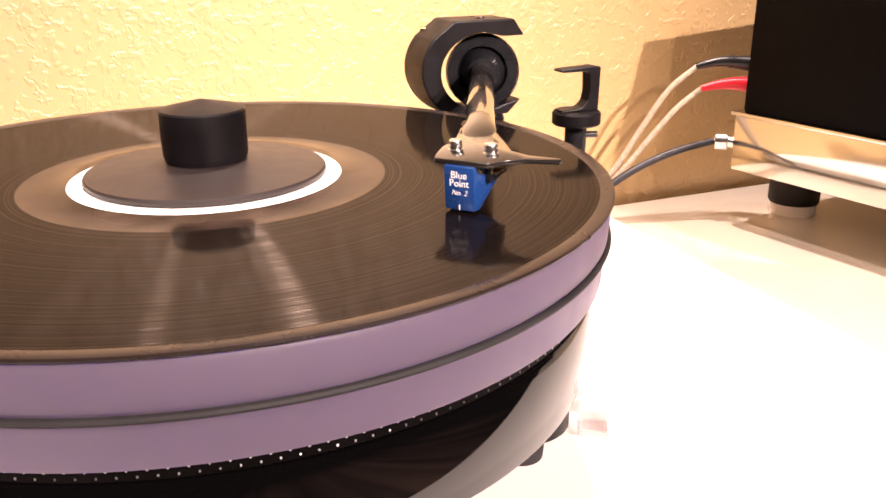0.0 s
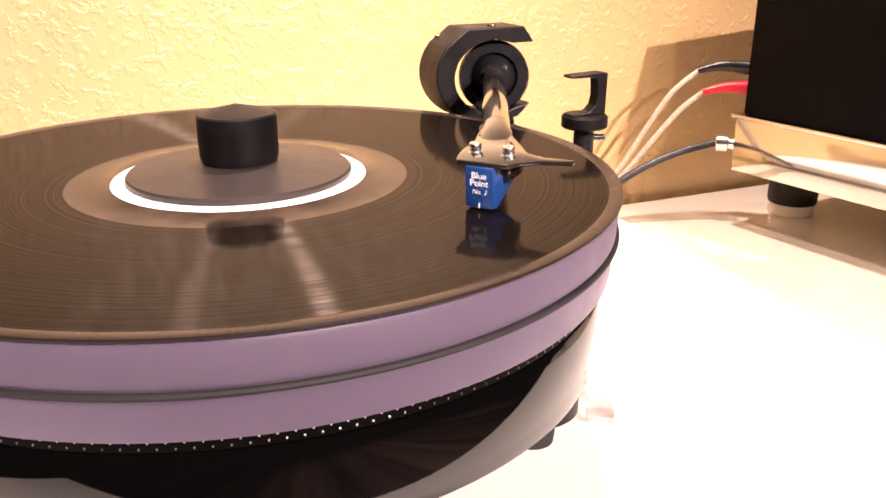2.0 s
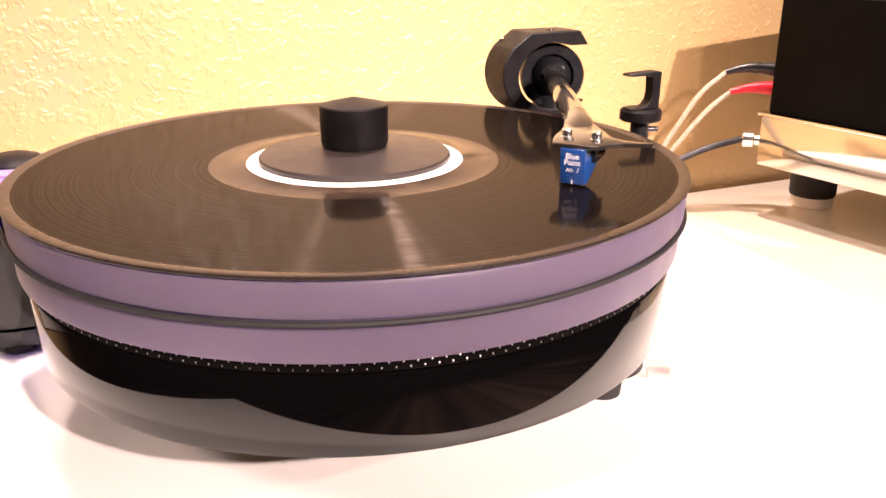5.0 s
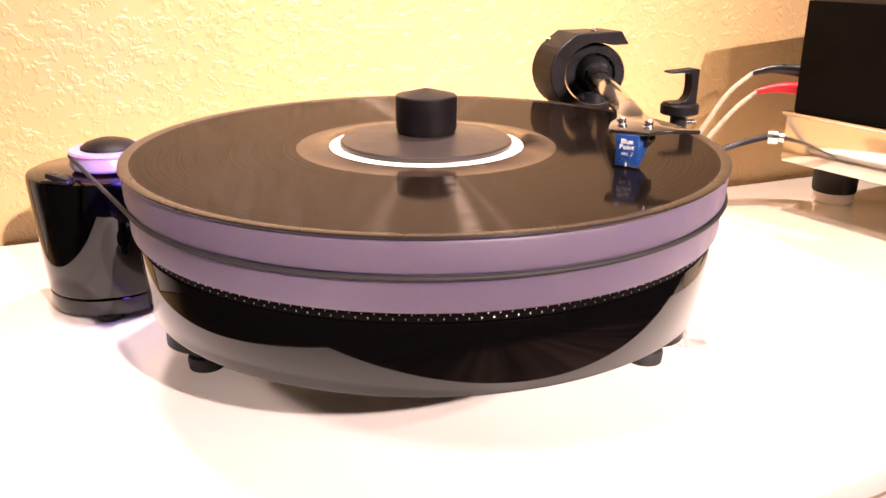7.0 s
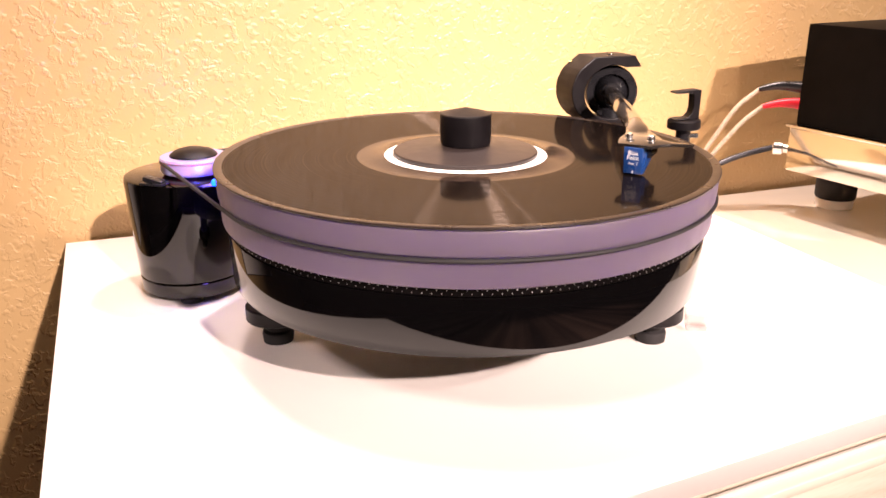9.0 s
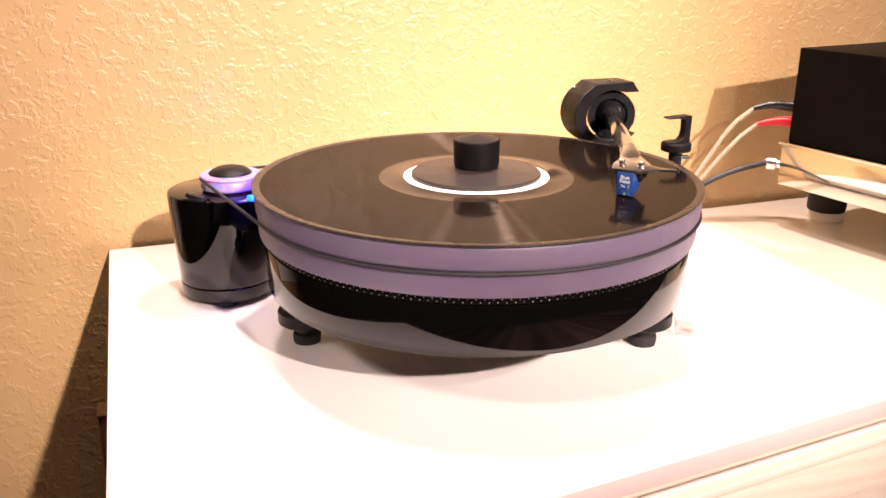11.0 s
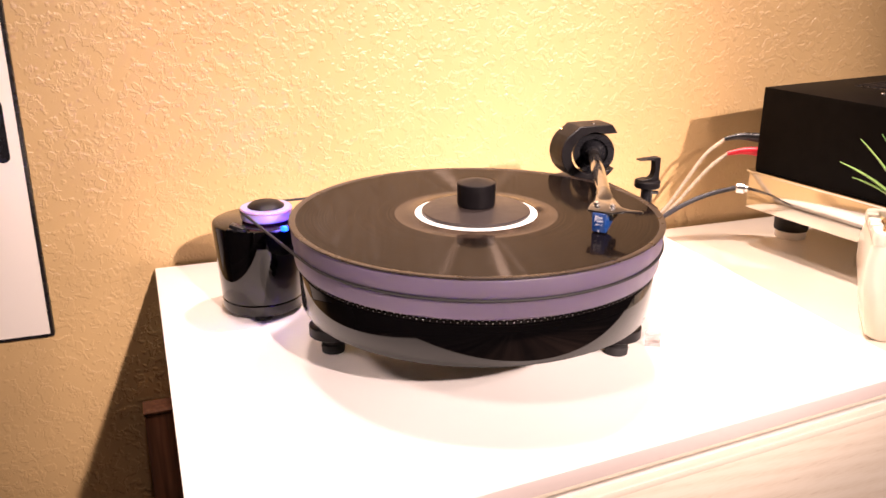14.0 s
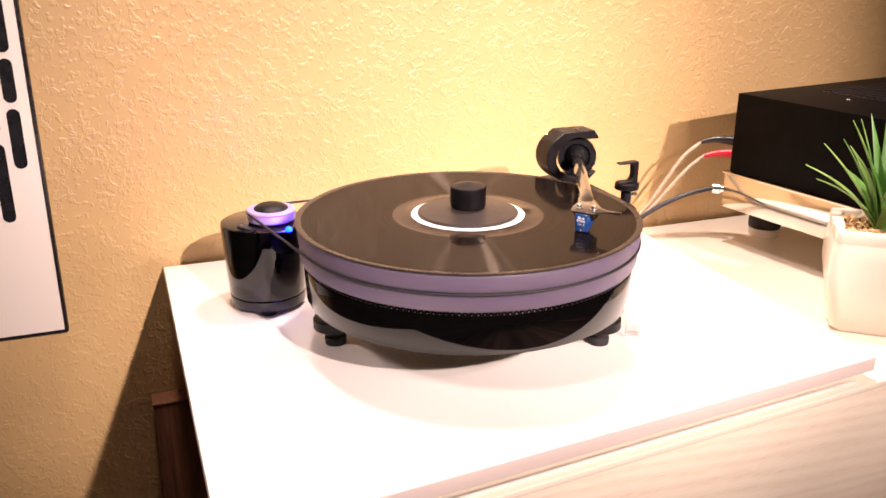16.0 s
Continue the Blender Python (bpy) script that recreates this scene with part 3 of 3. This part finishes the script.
    hook = [(0.1668, 0.1238), (0.1868, 0.1238), (0.1872, 0.1442), (0.1838, 0.1448), (0.1660, 0.1440), (0.1652, 0.1428), (0.1675, 0.1424), (0.1800, 0.1424), (0.1812, 0.1410), (0.1816, 0.1330), (0.1806, 0.1285), (0.1780, 0.1258), (0.1735, 0.1248), (0.1668, 0.1248)]
    m = Matrix(((1, 0, 0, 0), (0, 0, 1, 0), (0, 1, 0, 0), (0, 0, 0, 1)))
    part("arm_rest", prism(hook, y - 0.0035, y + 0.0035, m, 0.0005), SATIN_BLACK, t, "hooked black arm rest", 16)


build_turntable()


def build_record():
    z = RECORD_Z
    t = thing("vinyl_record", (0, 0, 0.1166), "black vinyl record with a white centre label on the platter", "record")
    prof = [(0.0036, z - 0.0012), (0.1490, z - 0.0012), (0.1503, z - 0.0009), (0.1507, z - 0.0003), (0.1505, z + 0.0004), (0.1497, z + 0.0006), (0.1465, z + 0.0002), (0.1455, z)]
    part("rim", lathe(prof, 256), RIM_VINYL, t, "smooth lead-in rim")
    part("disc", lathe([(0.1455, z), (0.0664, z)], 256), VINYL, t)
    part("inner_ring", lathe([(0.0664, z), (0.0662, z - 0.00002), (0.0502, z - 0.00002), (0.0498, z + 0.0002)], 160), RUNOUT, t, "dark marbled brown inner ring")
    part("label", lathe([(0.0498, z - 0.0002), (0.0497, z + 0.0003), (0.0494, z + 0.0004), (0.0036, z + 0.0004)], 128), PAPER, t, "white paper label")
    return t


build_record()


def build_clamp():
    z = RECORD_Z + 0.0004
    t = thing("record_clamp", (0, 0, z), "matt black record clamp screwed down on the record", "clamp")
    part("disc", lathe([(0.004, z), (0.0424, z), (0.0438, z + 0.0003), (0.0441, z + 0.0008), (0.0441, z + 0.0021), (0.0435, z + 0.0028), (0.0160, z + 0.0058), (0.0140, z + 0.0062), (0.004, z + 0.0062)], 128), CLAMP_BLACK, t, "shallow black pressure disc")
    part("knob", lathe([(0.004, z + 0.0060), (0.0148, z + 0.0062), (0.0153, z + 0.0080), (0.0155, z + 0.0086), (0.0156, z + 0.0244), (0.0151, z + 0.0251), (0.0010, z + 0.0284), (0, z + 0.0284)], 96), SATIN_BLACK, t, "round knob with a shallow cone top")
    return t


build_clamp()


def build_motor():
    x, y = -0.1568, 0.1440
    t = thing("motor_unit", (x, y, 0), "gloss black round motor unit with an acrylic pulley", "motor")
    part("body", lathe([(0, 0.0150), (0.0366, 0.0150), (0.0373, 0.0156), (0.0377, 0.0165), (0.0418, 0.0845), (0.0411, 0.0866), (0.0392, 0.0875), (0, 0.0875)], 96, (x, y)), PIANO_BLACK, t)
    part("foot_ring", lathe([(0, 0.0035), (0.0348, 0.0035), (0.0364, 0.0045), (0.0369, 0.0065), (0.0373, 0.0140), (0.0364, 0.0150), (0, 0.0150)], 96, (x, y)), PIANO_BLACK, t)
    for a in (20, 140, 260):
        part("foot", lathe([(0, 0), (0.008, 0), (0.008, 0.0035), (0, 0.0035)], 24, (x + 0.028 * math.cos(radians(a)), y + 0.028 * math.sin(radians(a)))), RUBBER, t)
    px, py = -0.150, 0.137
    pul = part("pulley", lathe([(0, 0.0890), (0.0200, 0.0890), (0.0225, 0.0898), (0.0232, 0.0910), (0.0228, 0.0945), (0.0220, 0.0962), (0.0218, 0.0972), (0.0224, 0.0980), (0.0234, 0.0988), (0.0226, 0.1002), (0, 0.1006)], 72, (px, py)), PULLEY_ACRYLIC, t, "frosted acrylic pulley")
    part("cap", lathe([(0.0165, 0.1004), (0.0162, 0.1014), (0.0130, 0.1038), (0.0070, 0.1056), (0, 0.1060)], 56, (px, py)), SATIN_BLACK, pul, "domed black cap")
    part("shaft", lathe([(0, 0.0875), (0.006, 0.0875), (0.006, 0.0890), (0, 0.0890)], 24, (px, py)), STEEL, t)
    m = Matrix.Translation((-0.1790, 0.1130, 0.0875)) @ Matrix.Rotation(radians(-35), 4, "Z")
    sw = part("switch", box(-0.0085, 0.0085, -0.0048, 0.0048, 0.0, 0.0016, 0.0004, turn=m), BLACK_PLASTIC, t)
    part("rocker", box(-0.0070, 0.0070, -0.0035, 0.0035, 0.0, 0.0034, 0.0006, turn=m @ pose(0, 0, 0.0010, 0, 12, 0)), BLACK_PLASTIC, sw)
    part("led", lathe([(0.0033, 0.0852), (0.0033, 0.0872), (0.0024, 0.0888), (0, 0.0894)], 24, (-0.1393, 0.1066)), LED_GLOW, t, "lit blue indicator")
    return t


build_motor()
spot_lamp("led_light", (-0.1375, 0.1020, 0.0925), (-0.1080, 0.0600, 0.1140), 0.002, 16.0, 84, 0.8, (0.24, 0.18, 1.0))


# ---- amplifier ----
def build_amplifier():
    turn = Matrix.Translation((0.4335, 0.1985, 0)) @ Matrix.Rotation(radians(9), 4, "Z")
    t = thing("amplifier", (0.58, 0.04, CAB_Z), "black metal amplifier on a mirror-polished steel base", "amplifier")
    part("base", box(0.0, 0.34, -0.34, 0.0, 0.0255, 0.0690, 0.0012, turn=turn), POLISHED, t, "mirror-polished steel base")
    part("rim", box(-0.003, 0.343, -0.343, 0.003, 0.0690, 0.0722, 0.0008, turn=turn), POLISHED, t, "polished steel rim")
    lid = part("cover", box(0.006, 0.335, -0.335, -0.002, 0.0722, 0.1700, 0.0012, turn=turn), AMP_BLACK, t, "satin black cover")
    part("vent", box(0.105, 0.235, -0.130, -0.045, 0.1698, 0.1706, 0.0003, turn=turn), BLACK_PLASTIC, lid)
    for k in range(10):
        part("vent_slat", box(0.108, 0.232, -0.1265 + 0.0085 * k, -0.1225 + 0.0085 * k, 0.1704, 0.1716, turn=turn), SATIN_BLACK, lid)
    for x, y in ((0.075, -0.105), (0.265, -0.105), (0.075, -0.290), (0.265, -0.290)):
        sc = lathe([(0.0026, 0.1699), (0.0026, 0.1712), (0.0018, 0.1720), (0, 0.1722)], 16, (x, y))
        bmesh.ops.transform(sc, matrix=turn, verts=sc.verts)
        part("screw", sc, CHROME, lid, "small bright screw")
    for x, y in ((0.080, -0.006), (0.280, -0.040), (0.080, -0.300), (0.280, -0.300)):
        f = lathe([(0, -0.0130), (0.0200, -0.0130), (0.0208, -0.011), (0.0208, 0.0225), (0.0200, 0.0255), (0, 0.0255)], 40, (x, y))
        bmesh.ops.transform(f, matrix=turn, verts=f.verts)
        foot = part("foot", f, RUBBER, t, "round black foot")
        # Added spacer, pale like the lit cabinet top, to shorten the black foot.
        f = lathe([(0, CAB_Z), (0.0185, CAB_Z), (0.0190, CAB_Z + 0.001), (0.0190, -0.0140), (0.0185, -0.0130), (0, -0.0130)], 40, (x, y))
        bmesh.ops.transform(f, matrix=turn, verts=f.verts)
        part("pad", f, FACE_WHITE, foot, "pale spacer added below the foot")
    return t


build_amplifier()


def plug(name, line, body, material, label):
    t = thing(name, body[0], label, "cable")
    part("cable", tube(spline(line, 12), 0.0022 if material is not CABLE_BLACK else 0.0030, 12), CABLE_BLACK if material is CABLE_BLACK else CABLE_GREY, t)
    if material is not CABLE_BLACK:
        part("boot", tube(spline(body, 6), [0.0025 + 0.0036 * min(1.0, k / (6 * (len(body) - 1)) * 1.35) for k in range(6 * (len(body) - 1) + 1)], 16), material, t)
    else:
        a, b = Vector(body[0]), Vector(body[-1])
        con = part("connector", tube([a, a + (b - a) * 0.06, a + (b - a) * 0.5, a + (b - a) * 0.56], [0.0052, 0.0068, 0.0068, 0.0058], 24), CHROME, t, "bright metal connector")
        part("collar", tube([a + (b - a) * 0.56, a + (b - a) * 0.66, a + (b - a) * 0.9, b], [0.0044, 0.0044, 0.0058, 0.0058], 20), CHROME, con)
    return t


plug("speaker_cable", [(0.300, 0.262, -0.028), (0.335, 0.258, -0.005), (0.358, 0.250, 0.020), (0.378, 0.245, 0.052), (0.399, 0.240, 0.084), (0.422, 0.234, 0.1035)],
     [(0.420, 0.2345, 0.1025), (0.436, 0.226, 0.1065), (0.452, 0.216, 0.1060), (0.468, 0.203, 0.1040)], BLACK_PLASTIC, "translucent speaker cable with a black plug in the amplifier")
plug("speaker_cable", [(0.306, 0.258, -0.028), (0.338, 0.252, -0.006), (0.365, 0.245, 0.022), (0.386, 0.238, 0.050), (0.404, 0.232, 0.072), (0.422, 0.226, 0.0870)],
     [(0.420, 0.2265, 0.0862), (0.436, 0.220, 0.0895), (0.450, 0.212, 0.0900), (0.466, 0.202, 0.0880)], RED, "translucent speaker cable with a red plug in the amplifier")
plug("signal_cable", [(0.300, 0.252, -0.026), (0.335, 0.245, 0.000), (0.370, 0.236, 0.023), (0.400, 0.228, 0.036), (0.432, 0.218, 0.0445)],
     [(0.432, 0.218, 0.0445), (0.439, 0.212, 0.0445), (0.446, 0.205, 0.0445)], CABLE_BLACK, "black signal cable with a bright metal connector")


# ---- plant in a pot ----
def build_plant():
    base = Matrix.Translation((0.4150, -0.0660, 0)) @ Matrix.Rotation(radians(-40), 4, "Z")
    t = thing("potted_plant", (0.415, -0.066, CAB_Z), "spiky green plant in a square white ceramic pot", "plant")

    def rounded(h, r, n=6):
        out = []
        for cx, cy, a0 in ((h - r, h - r, 0), (-h + r, h - r, 90), (-h + r, -h + r, 180), (h - r, -h + r, 270)):
            for k in range(n + 1):
                a = radians(a0 + 90 * k / n)
                out.append((cx + r * math.cos(a), cy + r * math.sin(a)))
        return out

    bm = bmesh.new()
    levels = [(0.034, CAB_Z, 0.012), (0.0375, CAB_Z + 0.004, 0.012), (0.0425, 0.010, 0.012), (0.0468, 0.035, 0.011), (0.0472, 0.056, 0.010), (0.0452, 0.068, 0.010), (0.0438, 0.071, 0.008), (0.0450, 0.074, 0.008),
              (0.0452, 0.080, 0.008), (0.0442, 0.083, 0.008), (0.0370, 0.083, 0.006), (0.0360, 0.081, 0.006), (0.0360, 0.060, 0.006)]
    rings = [[bm.verts.new(base @ Vector((x, y, z))) for x, y in rounded(h, r)] for h, z, r in levels]
    for a, b in zip(rings, rings[1:]):
        for k in range(len(a)):
            n = (k + 1) % len(a)
            bm.faces.new((a[k], a[n], b[n], b[k]))
    bm.faces.new(rings[0][::-1])
    bm.faces.new(rings[-1])
    pot = part("pot", bm, CERAMIC, t, "square white glazed ceramic pot")
    for k in range(3):
        part("rim_notch", box(-0.0465, -0.0350, -0.020 + 0.017 * k, -0.009 + 0.017 * k, 0.0775, 0.0852, 0.0022, turn=base), CERAMIC, pot)
    rng = random.Random(4)
    stones = []
    for k in range(230):
        s = bmesh.new()
        bmesh.ops.create_icosphere(s, subdivisions=1, radius=1.0)
        r = rng.uniform(0.0022, 0.0042)
        for v in s.verts:
            v.co *= r * rng.uniform(0.75, 1.2)
        bmesh.ops.translate(s, verts=s.verts, vec=base @ Vector((rng.uniform(-0.033, 0.033), rng.uniform(-0.033, 0.033), 0.073 + rng.uniform(0, 0.004))))
        stones.append(s)
    tagged(part("gravel", merge(*stones), GRAVEL, t, "tan gravel"), kind="stuff")

    def blade(root, tip, width, sag):
        """A fleshy pointed leaf from root to tip, bowed outwards, with a raised keel."""
        bm = bmesh.new()
        n = 14
        way = tip - root
        out = Vector((way.x, way.y, 0)).normalized()
        s = Vector((-out.y, out.x, 0))
        rows, before = [], None
        for k in range(n + 1):
            f = k / n
            w = 1.3 * width * (0.62 + 1.25 * f * (1 - f)) * (1 - f) ** 0.7 + 0.0002
            p = root + way * f + Vector((0, 0, sag * 4 * f * (1 - f) * (1 - 0.35 * f))) - out * (sag * 1.6 * f * (1 - f))
            along = (p - before).normalized() if before is not None else way.normalized()
            before = p
            nrm = s.cross(along).normalized()
            rows.append([bm.verts.new(p + s * w - nrm * 0.30 * w), bm.verts.new(p + s * 0.45 * w + nrm * 0.05 * w), bm.verts.new(p + nrm * 0.02 * w), bm.verts.new(p - s * 0.45 * w + nrm * 0.05 * w),
                         bm.verts.new(p - s * w - nrm * 0.30 * w), bm.verts.new(p - nrm * (0.35 * w + 0.0006))])
        for a, b in zip(rows, rows[1:]):
            for k in range(6):
                bm.faces.new((a[k], a[(k + 1) % 6], b[(k + 1) % 6], b[k]))
        bm.faces.new(rows[0][::-1])
        bm.faces.new(rows[-1])
        return bm

    heart = Vector((0.4150, -0.0640, 0.0740))
    # reach along x, along y, height of each leaf tip from the heart, half width
    for dx, dy, dz, w in ((-0.052, 0.056, 0.0590, 0.0062), (-0.045, 0.046, 0.0460, 0.0055), (-0.043, 0.045, 0.0825, 0.0058), (-0.032, 0.032, 0.0885, 0.0055), (-0.023, 0.022, 0.0730, 0.0070),
                          (-0.028, 0.028, 0.1075, 0.0080), (-0.023, 0.023, 0.1090, 0.0050), (-0.015, 0.013, 0.0620, 0.0075), (-0.004, 0.030, 0.1120, 0.0080), (-0.020, -0.022, 0.0560, 0.0070)):
        root = heart + Vector((rng.uniform(-0.006, 0.004), rng.uniform(-0.006, 0.006), 0))
        part("leaf", blade(root, heart + Vector((dx, dy, dz)), w, 0.010 if dz < 0.08 else 0.005), LEAF, t, angle=60)
    for k in range(17):
        ang, lift = -2.2 + 0.235 * k, (0.045, 0.075, 0.105)[k % 3]
        reach = (0.070, 0.055, 0.030)[k % 3] * rng.uniform(0.85, 1.1)
        root = heart + Vector((0.006 * math.cos(ang), 0.006 * math.sin(ang), 0))
        part("leaf", blade(root, heart + Vector((reach * math.cos(ang), reach * math.sin(ang), lift)), 0.0066, 0.010), LEAF, t, angle=60)
    return t


build_plant()


# ---- wall panel ----
def build_panel():
    y = WALL_Y
    t = thing("wall_panel", (-0.56, y, -0.06), "white wall panel with black rounded bars and a black edge", "wall art")
    part("backing", box(-0.760, -0.3560, y - 0.010, y, -0.0620, 0.62, 0.003, turn=None), BLACK_PLASTIC, t, "thin black edge")
    part("face", box(-0.760, -0.3600, y - 0.0125, y - 0.010, -0.0570, 0.62, 0.0010), FACE_WHITE, t, "white face")

    def bar(x, z0, z1, w=0.0062):
        out = []
        for k in range(13):
            a = math.pi * k / 12
            out.append((x + w * math.cos(a), z1 - w + w * math.sin(a)))
        for k in range(13):
            a = math.pi + math.pi * k / 12
            out.append((x + w * math.cos(a), z0 + w + w * math.sin(a)))
        m = Matrix(((1, 0, 0, 0), (0, 0, 1, 0), (0, 1, 0, 0), (0, 0, 0, 1)))
        part("black_bar", prism(out, y - 0.0131, y - 0.0124, m), BLACK_PLASTIC, t, "black rounded bar")

    for x, z0, z1 in ((-0.3762, 0.1255, 0.1865), (-0.3762, 0.1925, 0.2360), (-0.3762, 0.2420, 0.330), (-0.3950, 0.070, 0.152), (-0.3960, 0.162, 0.215), (-0.3960, 0.225, 0.330), (-0.4160, 0.090, 0.200), (-0.4160, 0.210, 0.330)):
        bar(x, z0, z1)
    return t


build_panel()


# ---- stylus guard beside the turntable ----
def build_guard():
    """A folded clear shell, open at one end, with a pull tab."""
    t = thing("stylus_guard", (0.146, -0.051, 0.0), "small clear plastic stylus guard lying on the white board", "stylus guard")
    turn = Matrix.Translation((0.1450, -0.0505, 0.0)) @ Matrix.Rotation(radians(-30), 4, "Z")
    w, d, h, k = 0.0065, 0.0070, 0.0095, 0.0005
    for x0, x1, y0, y1, z0, z1 in ((-w, w, -d, d, 0.0, k), (-w, -w + k, -d, d, k, h), (w - k, w, -d, d, k, h), (-w + k, w - k, d - k, d, k, h)):
        part("wall", box(x0, x1, y0, y1, z0, z1, 0.0001, 1, turn=turn), CLEAR, t)
    part("lid", box(-w, w, -0.25 * d, d, 0.0, k, 0.0001, 1, turn=turn @ Matrix.Translation((0, 0, h)) @ Matrix.Rotation(radians(6), 4, "X")), CLEAR, t)
    part("flap", box(-w, w, -0.006, 0.0, 0.0, k, 0.0001, 1, turn=turn @ Matrix.Translation((0, -d, 0.0005)) @ Matrix.Rotation(radians(-48), 4, "X")), CLEAR, t)
    part("tab", box(0.0, 0.0190, -0.0055, 0.0055, 0.0, 0.0007, 0.0001, 1, turn=Matrix.Translation((0.1535, -0.0465, 0.0065)) @ Matrix.Rotation(radians(-2), 4, "Z")), CLEAR, t)
    return t


build_guard()
